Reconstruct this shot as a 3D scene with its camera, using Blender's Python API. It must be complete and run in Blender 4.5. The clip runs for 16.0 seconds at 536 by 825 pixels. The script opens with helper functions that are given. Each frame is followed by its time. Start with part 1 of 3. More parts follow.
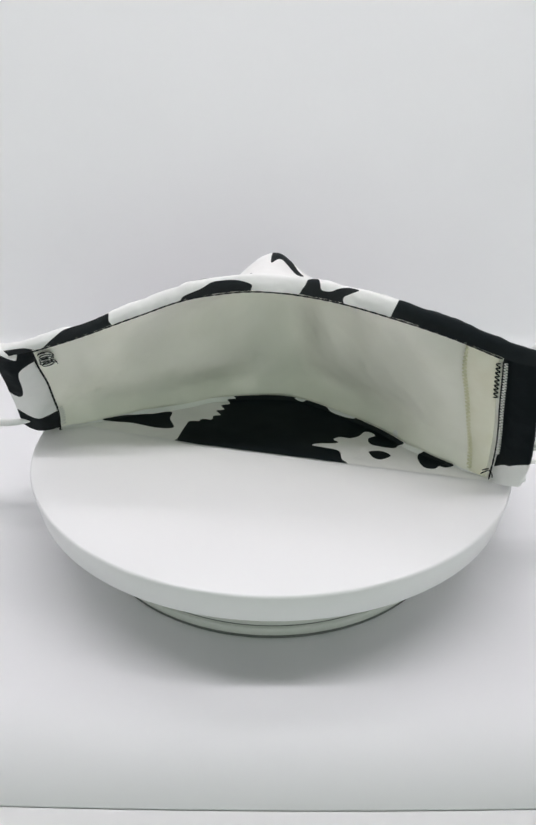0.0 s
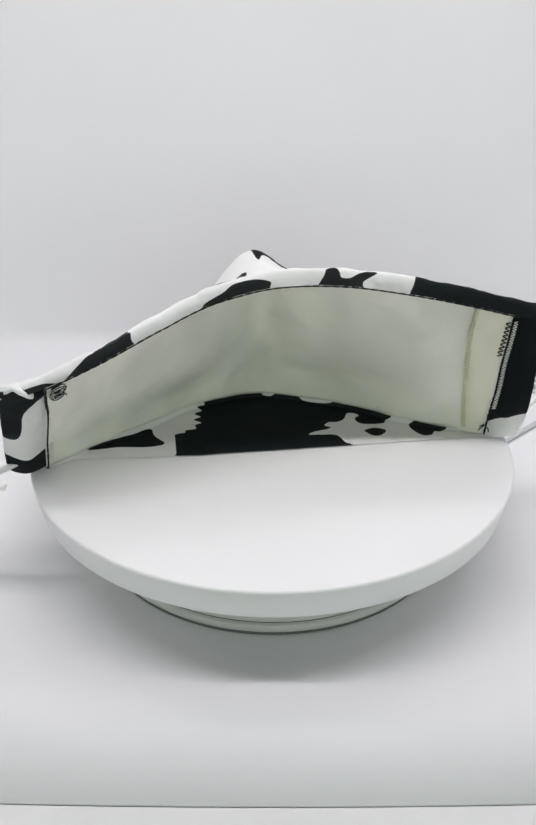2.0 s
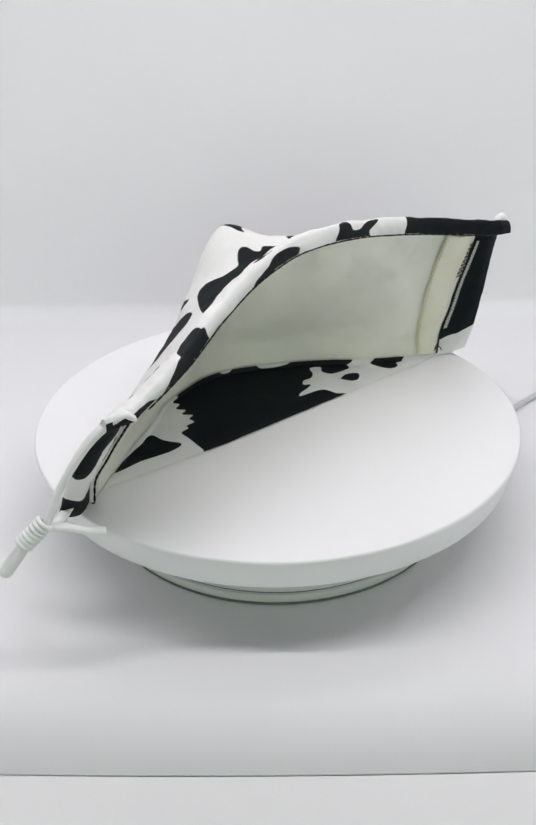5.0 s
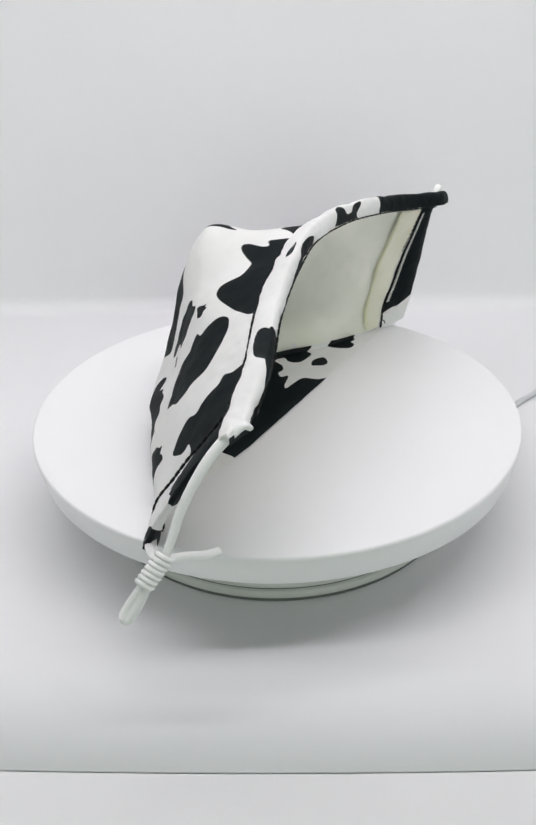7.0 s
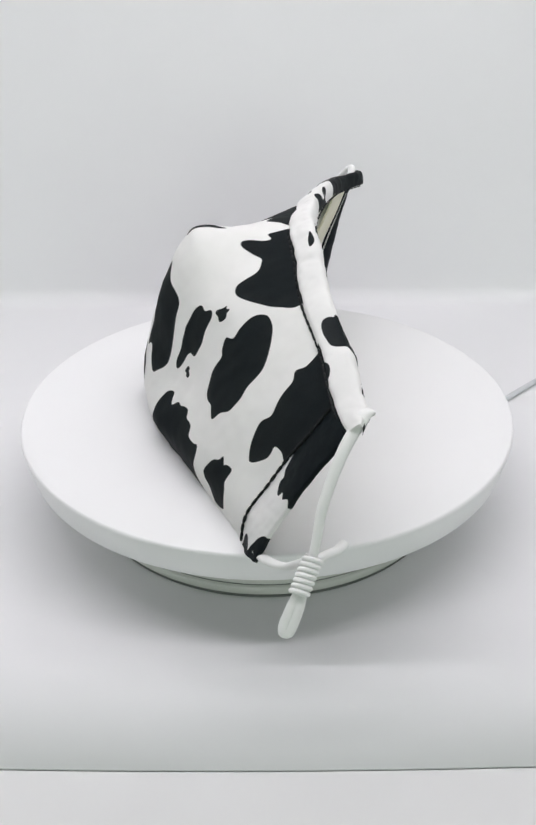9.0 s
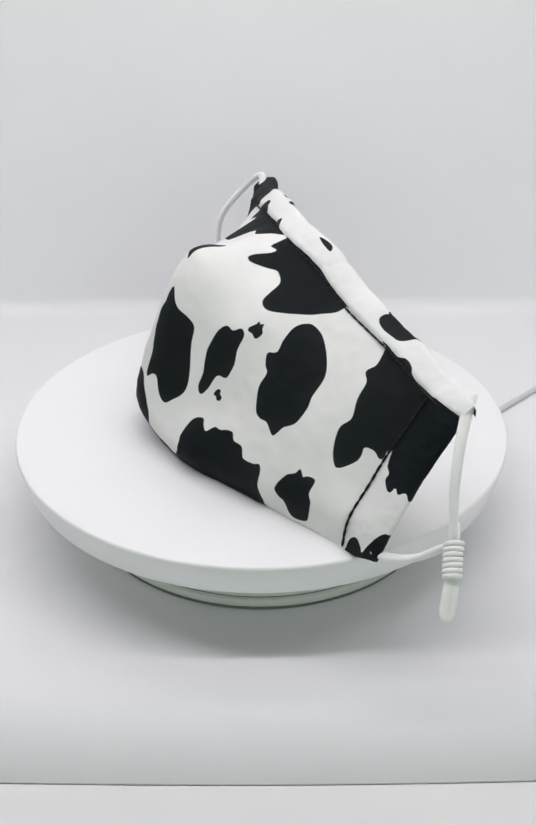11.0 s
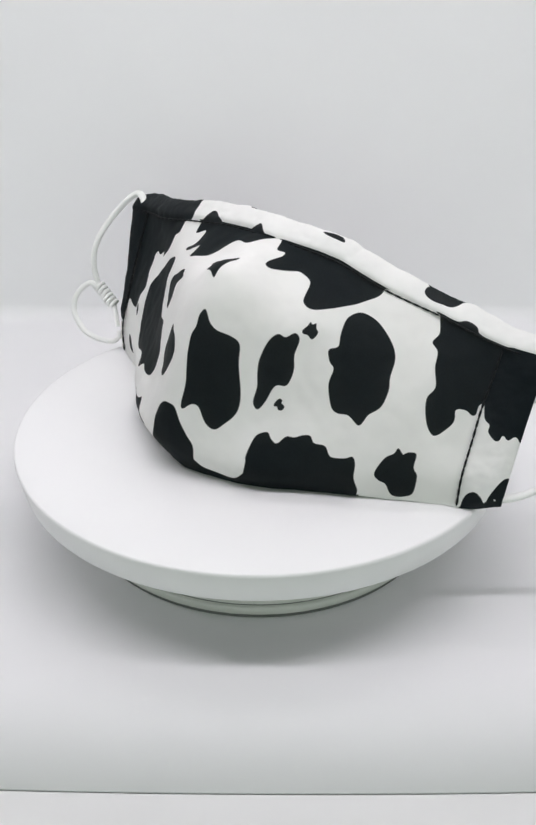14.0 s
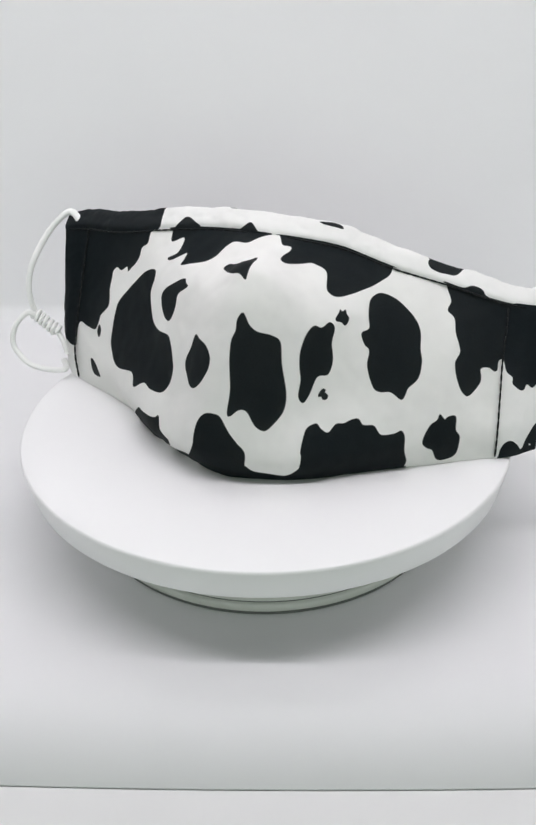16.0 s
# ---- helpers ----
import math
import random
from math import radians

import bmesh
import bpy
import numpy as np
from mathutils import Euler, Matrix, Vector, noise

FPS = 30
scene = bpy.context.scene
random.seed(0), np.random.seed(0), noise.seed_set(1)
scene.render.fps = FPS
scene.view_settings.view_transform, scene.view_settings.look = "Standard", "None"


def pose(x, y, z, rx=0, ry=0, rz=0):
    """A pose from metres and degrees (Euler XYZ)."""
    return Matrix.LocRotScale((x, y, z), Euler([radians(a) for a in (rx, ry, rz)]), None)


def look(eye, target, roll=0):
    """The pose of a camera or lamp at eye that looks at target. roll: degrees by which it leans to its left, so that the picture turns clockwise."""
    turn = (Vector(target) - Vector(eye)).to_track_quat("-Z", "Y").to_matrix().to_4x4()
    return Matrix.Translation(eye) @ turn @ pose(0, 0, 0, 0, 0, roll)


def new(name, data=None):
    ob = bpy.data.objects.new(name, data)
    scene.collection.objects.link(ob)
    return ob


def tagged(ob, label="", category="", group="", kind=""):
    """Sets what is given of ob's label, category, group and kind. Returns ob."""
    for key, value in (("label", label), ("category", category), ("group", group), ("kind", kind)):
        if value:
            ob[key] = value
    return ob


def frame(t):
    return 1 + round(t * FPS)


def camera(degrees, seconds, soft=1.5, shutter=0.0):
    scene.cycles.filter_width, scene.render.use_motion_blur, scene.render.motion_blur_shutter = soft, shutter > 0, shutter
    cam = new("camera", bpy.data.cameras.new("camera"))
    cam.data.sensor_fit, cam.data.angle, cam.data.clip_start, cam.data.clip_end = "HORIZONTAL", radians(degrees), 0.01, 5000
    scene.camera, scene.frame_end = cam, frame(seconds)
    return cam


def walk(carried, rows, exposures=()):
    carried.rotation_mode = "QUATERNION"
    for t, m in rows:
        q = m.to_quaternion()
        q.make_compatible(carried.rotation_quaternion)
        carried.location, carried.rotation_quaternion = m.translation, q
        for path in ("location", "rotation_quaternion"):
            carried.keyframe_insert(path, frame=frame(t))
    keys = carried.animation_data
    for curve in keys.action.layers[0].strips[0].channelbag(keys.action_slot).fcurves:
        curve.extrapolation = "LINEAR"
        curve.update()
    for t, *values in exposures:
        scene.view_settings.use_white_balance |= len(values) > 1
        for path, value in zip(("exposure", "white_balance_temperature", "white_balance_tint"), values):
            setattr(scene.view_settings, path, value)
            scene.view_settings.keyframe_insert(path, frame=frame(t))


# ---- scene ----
cam = camera(30.0, 16.0, soft=2.2)


def held(x, y, z, turn, tilt, lean):
    """The camera's pose: its eye, the way it faces, its tilt down and its lean, in degrees."""
    return pose(x, y, z, 90 + tilt, 0, turn) @ pose(0, 0, 0, 0, 0, -lean)


walk(cam, [
    (0.0, held(-0.0028, -0.3667, 0.2119, -0.19, -28.04, -0.46)),
    (0.5, held(-0.0041, -0.3680, 0.2107, -0.37, -27.90, -0.60)),
    (1.0, held(-0.0036, -0.3675, 0.2100, -0.29, -27.82, -0.55)),
    (1.5, held(-0.0038, -0.3660, 0.2104, -0.31, -27.94, -0.46)),
    (2.0, held(-0.0030, -0.3668, 0.2093, -0.18, -27.91, -0.18)),
    (2.5, held(-0.0019, -0.3665, 0.2076, 0.01, -28.00, 0.28)),
    (3.0, held(-0.0012, -0.3664, 0.2068, 0.20, -28.20, 0.66)),
    (3.5, held(-0.0009, -0.3658, 0.2068, 0.42, -28.46, 0.79)),
    (4.0, held(-0.0004, -0.3652, 0.2067, 0.49, -28.84, 1.07)),
    (6.5, held(0.0059, -0.3632, 0.2090, 1.51, -30.02, 1.20)),
    (7.0, held(0.0060, -0.3623, 0.2062, 1.50, -29.84, 1.29)),
    (7.5, held(0.0062, -0.3630, 0.2077, 1.34, -30.12, 1.12)),
    (8.0, held(0.0062, -0.3613, 0.2075, 1.11, -30.09, 0.92)),
    (8.5, held(0.0055, -0.3607, 0.2058, 0.90, -30.03, 0.91)),
    (9.0, held(0.0041, -0.3594, 0.2060, 0.58, -30.33, 0.74)),
    (11.5, held(0.0039, -0.3585, 0.2091, 0.20, -29.97, 0.31)),
    (12.0, held(0.0047, -0.3585, 0.2077, 0.78, -29.83, 0.50)),
    (12.5, held(0.0084, -0.3599, 0.2071, 1.38, -29.65, 0.89)),
    (13.0, held(0.0074, -0.3587, 0.2075, 0.84, -29.66, 0.34)),
    (13.5, held(0.0070, -0.3586, 0.2077, 0.61, -29.59, 0.33)),
    (14.0, held(0.0080, -0.3581, 0.2078, 0.77, -29.55, 0.30)),
    (14.5, held(0.0082, -0.3595, 0.2077, 0.87, -29.52, 0.43)),
    (15.0, held(0.0091, -0.3587, 0.2067, 1.08, -29.48, 0.64)),
    (15.5, held(0.0103, -0.3585, 0.2071, 1.32, -29.56, 0.86)),
    (16.0, held(0.0112, -0.3588, 0.2085, 1.63, -29.72, 0.99)),
])

# ---- world, lamps, exposure ----
world = bpy.data.worlds.new("room_light")
scene.world = world
world.use_nodes = True
world.node_tree.nodes["Background"].inputs["Color"].default_value = (0.80, 0.86, 0.84, 1)
world.node_tree.nodes["Background"].inputs["Strength"].default_value = 0.05
scene.view_settings.exposure = 0.03

TABLE = -0.0418      # the light box's floor; the platter's top is at zero
BOX_TOP = 0.43


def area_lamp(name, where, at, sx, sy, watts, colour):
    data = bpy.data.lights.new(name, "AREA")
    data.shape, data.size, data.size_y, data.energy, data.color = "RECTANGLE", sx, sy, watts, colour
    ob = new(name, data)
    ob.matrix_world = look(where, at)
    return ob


area_lamp("led_strip_lamp_back", (0, 0.125, BOX_TOP - 0.012), (0, 0.09, 0), 0.57, 0.012, 0.26, (1.0, 0.97, 1.01))
area_lamp("led_strip_lamp_front", (0, -0.108, BOX_TOP - 0.012), (0, -0.09, 0), 0.57, 0.012, 1.04, (1.0, 0.97, 1.01))
# last one: greenish fill lamp added out of view, no known source there
area_lamp("unseen_front_fill", (0.15, -1.5, 0.36), (0, 0, 0.0), 1.3, 0.8, 5.6, (0.84, 1.0, 0.86))

# ---- the mask's cut: profiles in millimetres from the bottom edge up to the hem stitching ----
# the mask stands with its open back towards -y, its nose towards +y
STATIONS = {
    -5: [(-107.9, -11.6, 4.0), (-107.3, -16.6, 14.0), (-106.4, -21.8, 23.6), (-105.5, -27.4, 33.1), (-104.4, -33.5, 42.0), (-102.8, -40.3, 50.4)],
    -4: [(-93.7, -5.6, 0.0), (-93.2, -7.6, 11.5), (-91.6, -14.6, 22.6), (-90.1, -21.1, 32.7), (-89.1, -28.6, 42.8), (-87.9, -35.3, 52.7)],
    -3: [(-64.3, 13.3, 0.0), (-67.0, 14.5, 11.1), (-67.4, 6.4, 25.2), (-67.9, -3.6, 37.4), (-68.0, -15.5, 48.5), (-66.9, -29.4, 59.3)],
    -2: [(-45.8, 25.5, 0.0), (-47.8, 27.6, 11.9), (-47.3, 17.5, 28.0), (-46.7, 8.5, 44.2), (-46.7, -4.0, 57.3), (-45.9, -20.9, 66.7)],
    -1: [(-29.8, 36.8, 0.0), (-31.9, 39.9, 10.8), (-31.6, 28.1, 27.8), (-31.5, 21.0, 45.0), (-31.0, 11.5, 60.6), (-24.9, -15.7, 74.3)],
    0: [(-1.4, 44.2, 0.0), (-0.9, 50.3, 13.8), (-1.8, 46.7, 32.9), (-4.7, 38.0, 57.7), (-4.7, 23.6, 76.9), (-0.9, -10.8, 77.4)],
    1: [(23.8, 34.7, 0.0), (23.9, 43.1, 11.8), (23.0, 34.4, 27.8), (21.1, 27.2, 50.0), (22.2, 16.1, 65.5), (24.0, -11.3, 76.8)],
    2: [(41.7, 24.7, 0.0), (43.9, 29.6, 12.8), (44.9, 20.5, 27.7), (45.0, 11.9, 44.7), (45.6, 2.6, 60.7), (48.9, -12.9, 72.9)],
    3: [(61.6, 9.9, 0.0), (64.8, 12.2, 12.7), (65.7, 6.6, 25.5), (66.8, 0.5, 40.5), (66.8, -7.6, 54.5), (70.8, -15.1, 68.4)],
    4: [(91.7, -3.1, 0.0), (93.0, -4.2, 13.0), (92.9, -8.4, 26.4), (92.1, -12.7, 40.0), (91.4, -17.4, 52.7), (90.7, -22.1, 65.1)],
    5: [(102.3, -12.2, 3.6), (104.8, -13.8, 14.5), (104.9, -16.1, 26.2), (104.6, -18.3, 37.9), (104.2, -20.4, 50.7), (103.9, -23.2, 62.8)],
}
NET = np.array([STATIONS[k] for k in range(-5, 6)], float)


def weights(t, n):
    """Catmull-Rom weights of n evenly spaced knots 0 .. n - 1 at the places t."""
    t = np.asarray(t, float)
    i = np.clip(np.floor(t).astype(int), 0, n - 2)
    f = t - i
    w = np.zeros((len(t), n + 2))
    r = np.arange(len(t))
    w[r, i] += -0.5 * f + f ** 2 - 0.5 * f ** 3
    w[r, i + 1] += 1 - 2.5 * f ** 2 + 1.5 * f ** 3
    w[r, i + 2] += 0.5 * f + 2 * f ** 2 - 1.5 * f ** 3
    w[r, i + 3] += -0.5 * f ** 2 + 0.5 * f ** 3
    w[:, 1] += 2 * w[:, 0]
    w[:, 2] -= w[:, 0]
    w[:, n] += 2 * w[:, n + 1]
    w[:, n - 1] -= w[:, n + 1]
    return w[:, 1:n + 1]


def cloth(s, v):
    """Points of the mask's outer cloth on a lattice: s -5 .. 5 along it, v 0 .. 5 up it."""
    s, v = np.asarray(s, float), np.asarray(v, float)
    p = np.einsum("ai,bj,ijk->abk", weights(s + 5, 11), weights(v, 6), NET)
    # the nose is pinched to a narrow crest, with a hollow behind it
    a, b = s[:, None], v[None]
    p[:, :, 2] -= 2.2 * np.exp(-((a + 0.1) / 0.8) ** 2) * np.exp(-((b - 4.42) / 0.28) ** 2)
    p[:, :, 1:] += 0.7 * (np.exp(-((a + 0.1) / 0.5) ** 2) * np.exp(-((b - 3.93) / 0.16) ** 2))[..., None]
    p[:, :, 2] -= 2.6 * np.exp(-((np.abs(a + 0.12) - 0.55) / 0.24) ** 2) * np.exp(-((b - 4.1) / 0.5) ** 2)
    # fine puckers round the bridge
    p[:, :, 2] += 0.45 * np.sin(9.0 * a + 2.0 * b) * np.exp(-(a / 1.2) ** 2) * np.exp(-((b - 4.35) / 0.4) ** 2)
    return p


def normals(p):
    """Outward normals of a lattice of points."""
    n = np.cross(np.gradient(p, axis=1), np.gradient(p, axis=0))
    return n / np.maximum(np.linalg.norm(n, axis=2, keepdims=True), 1e-9)


def band(s, w):
    """The hem band: w 0 at the outer stitching, 1 on the top edge, 2 at the inner stitching."""
    o = cloth(s, [5.0])[:, 0]
    prof = np.array([(1.2, -0.3), (0.3, 2.6), (-3.6, 6.0), (-6.7, 7.0), (-8.4, 4.2), (-8.6, 0.2)])
    q = weights(np.asarray(w) * 2.5, 6) @ prof
    p = np.repeat(o[:, None], len(q), 1)
    rise = np.interp(s, (-5, -3, -1, 3, 5), (0.6, 0.66, 0.8, 0.9, 0.75))[:, None]
    p[:, :, 1] += q[None, :, 0] * np.interp(s, (-5, -4.4, 4.4, 5), (0.45, 1.0, 1.0, 0.8))[:, None]
    p[:, :, 2] += q[None, :, 1] * rise
    return p
# ---- end of the cut ----

# ---- materials ----
def material(name, colour, rough=0.5, second=None, scale=40.0, low=0.35, high=0.65, grain=900.0, bump=0.1, depth=0.0002, sheen=0.0, specular=0.5, thin=0.0):
    """A plain surface with a broad stain between two colours and a fine grain in its relief."""
    m = bpy.data.materials.new(name)
    m.use_nodes = True
    n, l = m.node_tree.nodes, m.node_tree.links
    p = n["Principled BSDF"]
    p.inputs["Roughness"].default_value = rough
    p.inputs["Sheen Weight"].default_value = sheen
    p.inputs["Specular IOR Level"].default_value = specular
    place = n.new("ShaderNodeTexCoord")
    stain = n.new("ShaderNodeTexNoise")
    stain.inputs["Scale"].default_value, stain.inputs["Detail"].default_value = scale, 4
    l.new(place.outputs["Object"], stain.inputs["Vector"])
    ramp = n.new("ShaderNodeValToRGB")
    ramp.color_ramp.elements[0].position, ramp.color_ramp.elements[1].position = low, high
    ramp.color_ramp.elements[0].color = (*(second or [c * 0.95 for c in colour]), 1)
    ramp.color_ramp.elements[1].color = (*colour, 1)
    l.new(stain.outputs["Fac"], ramp.inputs["Fac"])
    l.new(ramp.outputs["Color"], p.inputs["Base Color"])
    fine = n.new("ShaderNodeTexNoise")
    fine.inputs["Scale"].default_value, fine.inputs["Detail"].default_value = grain, 3
    l.new(place.outputs["Object"], fine.inputs["Vector"])
    b = n.new("ShaderNodeBump")
    b.inputs["Strength"].default_value, b.inputs["Distance"].default_value = bump, depth
    l.new(fine.outputs["Fac"], b.inputs["Height"])
    l.new(b.outputs["Normal"], p.inputs["Normal"])
    if thin:
        # thin cloth lets some light through
        glow = n.new("ShaderNodeBsdfTranslucent")
        l.new(ramp.outputs["Color"], glow.inputs["Color"])
        mix = n.new("ShaderNodeMixShader")
        mix.name = "Through"
        mix.inputs["Fac"].default_value = thin
        l.new(p.outputs["BSDF"], mix.inputs[1])
        l.new(glow.outputs["BSDF"], mix.inputs[2])
        l.new(mix.outputs["Shader"], n["Material Output"].inputs["Surface"])
    return m


def printed_cloth(name, white, black):
    """Woven cloth with a dark print where the attribute 'print' is above zero."""
    m = material(name, white, 0.6, scale=60, grain=2600, bump=0.25, depth=0.0001, sheen=0.0, specular=0.06, thin=0.2)
    n, l = m.node_tree.nodes, m.node_tree.links
    p = n["Principled BSDF"]
    ground = p.inputs["Base Color"].links[0].from_socket
    spot = n.new("ShaderNodeAttribute")
    spot.attribute_name = "print"
    edge = n.new("ShaderNodeMapRange")
    edge.inputs["From Min"].default_value, edge.inputs["From Max"].default_value = -0.09, 0.09
    l.new(spot.outputs["Fac"], edge.inputs["Value"])
    ink = n.new("ShaderNodeTexNoise")
    ink.inputs["Scale"].default_value, ink.inputs["Detail"].default_value = 1800, 2
    place = n.new("ShaderNodeTexCoord")
    l.new(place.outputs["Object"], ink.inputs["Vector"])
    dark = n.new("ShaderNodeValToRGB")
    dark.color_ramp.elements[0].position, dark.color_ramp.elements[1].position = 0.3, 0.75
    dark.color_ramp.elements[0].color = (*[c * 0.7 for c in black], 1)
    dark.color_ramp.elements[1].color = (*[c * 1.5 for c in black], 1)
    l.new(ink.outputs["Fac"], dark.inputs["Fac"])
    mix = n.new("ShaderNodeMix")
    mix.data_type = "RGBA"
    l.new(edge.outputs["Result"], mix.inputs["Factor"])
    l.new(ground, mix.inputs["A"])
    l.new(dark.outputs["Color"], mix.inputs["B"])
    l.new(mix.outputs["Result"], p.inputs["Base Color"])
    # the print dims the light that comes through, without stopping it
    dim = n.new("ShaderNodeMix")
    dim.data_type = "RGBA"
    dim.inputs["Factor"].default_value = 0.75
    l.new(mix.outputs["Result"], dim.inputs["A"])
    l.new(ground, dim.inputs["B"])
    l.new(dim.outputs["Result"], n["Translucent BSDF"].inputs["Color"])
    share = n.new("ShaderNodeMath")
    share.operation, share.use_clamp = "MULTIPLY_ADD", True
    share.inputs[1].default_value, share.inputs[2].default_value = -0.14, 0.20
    l.new(edge.outputs["Result"], share.inputs[0])
    l.new(share.outputs["Value"], n["Through"].inputs["Fac"])
    return m


CLOTH = printed_cloth("cow_print_cotton", (0.90, 0.895, 0.885), (0.0045, 0.0075, 0.0095))
LINING = material("cream_lining", (0.95, 0.94, 0.86), 0.8, (0.92, 0.91, 0.82), scale=45, grain=2400, bump=0.3, depth=0.0001, sheen=0.1, specular=0.2, thin=0.2)
POCKET = material("beige_pocket_cloth", (0.80, 0.78, 0.66), 0.85, (0.75, 0.72, 0.58), scale=70, grain=2200, bump=0.3, depth=0.0001)
THREAD_BLACK = material("black_thread", (0.008, 0.009, 0.010), 0.7, grain=5000, specular=0.3)
THREAD_WHITE = material("white_thread", (0.78, 0.78, 0.74), 0.7, grain=5000)
THREAD_CREAM = material("cream_thread", (0.72, 0.70, 0.50), 0.7, grain=5000)
ELASTIC = material("white_elastic", (0.86, 0.86, 0.85), 0.7, grain=3500, bump=0.4, sheen=0.3)
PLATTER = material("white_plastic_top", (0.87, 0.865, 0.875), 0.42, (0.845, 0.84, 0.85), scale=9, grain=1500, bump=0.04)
# base plastic is darkened: part of the platter's shade sits in its colour
BASE = material("white_plastic_base_shaded", (0.66, 0.66, 0.635), 0.45, scale=20, grain=1500, bump=0.05)
# dark grey that carries the shade of gaps and of the contact line
GAP_SHADE = material("gap_shade_grey", (0.16, 0.16, 0.16), 0.8, grain=800)
EDGE = material("grey_table", (0.55, 0.55, 0.56), 0.7, grain=700)
SHEET = material("white_backdrop_sheet", (0.81, 0.805, 0.82), 0.65, (0.79, 0.786, 0.802), scale=7, grain=700, bump=0.05)
# mirror-like finish added to the unseen box walls to brighten the sides
WALL = material("silver_reflector_wall", (0.90, 0.90, 0.90), 0.32, scale=5, grain=500, bump=0.05)
WALL.node_tree.nodes["Principled BSDF"].inputs["Metallic"].default_value = 0.85
TABLETOP = material("white_table_top", (0.78, 0.78, 0.78), 0.55, scale=6, grain=700, bump=0.05)
# the room is out of view; its green tint is added to colour the fill
ROOM = material("pale_green_room_fill", (0.52, 0.60, 0.54), 0.85, (0.48, 0.56, 0.50), scale=1.5, grain=150, bump=0.1)
CABLE = material("grey_cable", (0.60, 0.61, 0.63), 0.5, scale=60)
LED = material("led_diffuser", (0.9, 0.9, 0.9), 0.4)
LED.node_tree.nodes["Principled BSDF"].inputs["Emission Color"].default_value = (1, 0.985, 0.97, 1)
LED.node_tree.nodes["Principled BSDF"].inputs["Emission Strength"].default_value = 2.0


# ---- builders ----
def mesh_from(name, verts, faces, mat, smooth=True):
    me = bpy.data.meshes.new(name)
    me.from_pydata([tuple(map(float, v)) for v in verts], [], [tuple(map(int, f)) for f in faces])
    me.materials.append(mat)
    if smooth:
        me.polygons.foreach_set("use_smooth", [True] * len(me.polygons))
    me.update()
    return me


def part(name, me, parent=None, label=""):
    ob = new(name, me)
    if parent:
        ob.parent = parent
    return tagged(ob, label=label)


def block(name, size, at, mat, bevel=0.002):
    """A box with softened edges, as a mesh."""
    bm = bmesh.new()
    bmesh.ops.create_cube(bm, size=1)
    for v in bm.verts:
        v.co = Vector([c * s + a for c, s, a in zip(v.co, size, at)])
    if bevel:
        bmesh.ops.bevel(bm, geom=bm.edges[:], offset=bevel, segments=2, affect="EDGES", profile=0.5)
    me = bpy.data.meshes.new(name)
    bm.to_mesh(me)
    bm.free()
    me.materials.append(mat)
    return me


def lathe(name, rings, mat, steps=160):
    """A solid of revolution about z from (radius, height) pairs."""
    verts, faces = [], []
    for r, z in rings:
        for k in range(steps):
            a = 2 * math.pi * k / steps
            verts.append((r * math.cos(a), r * math.sin(a), z))
    for i in range(len(rings) - 1):
        for k in range(steps):
            j = (k + 1) % steps
            faces.append((i * steps + k, i * steps + j, (i + 1) * steps + j, (i + 1) * steps + k))
    faces.append(tuple(reversed(range(steps))))
    faces.append(tuple(range((len(rings) - 1) * steps, len(rings) * steps)))
    return mesh_from(name, verts, faces, mat)


def lattice_faces(a, b, first=0):
    return [(first + i * b + j, first + (i + 1) * b + j, first + (i + 1) * b + j + 1, first + i * b + j + 1)
            for i in range(a - 1) for j in range(b - 1)]


def smooth_line(knots, n):
    knots = np.array(knots, float)
    return weights(np.linspace(0, len(knots) - 1, n), len(knots)) @ knots


def tube(line, rx, ry=None, sides=10, side=(0, 1, 0)):
    """Vertices and faces of a cord of oval section along a line; side is the way of its wider radius."""
    line = np.array(line, float)
    rx = np.broadcast_to(rx, len(line))
    ry = rx if ry is None else np.broadcast_to(ry, len(line))
    t = np.gradient(line, axis=0)
    t /= np.maximum(np.linalg.norm(t, axis=1, keepdims=True), 1e-9)
    u = np.array(side, float) - t * (t @ np.array(side, float))[:, None]
    u /= np.maximum(np.linalg.norm(u, axis=1, keepdims=True), 1e-9)
    w = np.cross(t, u)
    verts, faces, n = [], [], len(line)
    for i in range(n):
        end = 0.55 if i in (0, n - 1) else 1.0
        for k in range(sides):
            a = 2 * math.pi * k / sides
            verts.append(line[i] + end * (u[i] * rx[i] * math.cos(a) + w[i] * ry[i] * math.sin(a)))
    for i in range(n - 1):
        for k in range(sides):
            j = (k + 1) % sides
            faces.append((i * sides + k, i * sides + j, (i + 1) * sides + j, (i + 1) * sides + k))
    faces.append(tuple(reversed(range(sides))))
    faces.append(tuple(range((n - 1) * sides, n * sides)))
    return verts, faces


def merged(name, pieces, mat, unit=0.001):
    """One mesh out of many (vertices, faces) pieces given in millimetres."""
    verts, faces = [], []
    for v, f in pieces:
        k = len(verts)
        verts += [np.array(p) * unit for p in v]
        faces += [tuple(i + k for i in q) for q in f]
    return mesh_from(name, verts, faces, mat)


# ---- the light box, table and room ----
FRONT_EDGE, BEND, CURVE = -0.1492, 0.186, 0.011


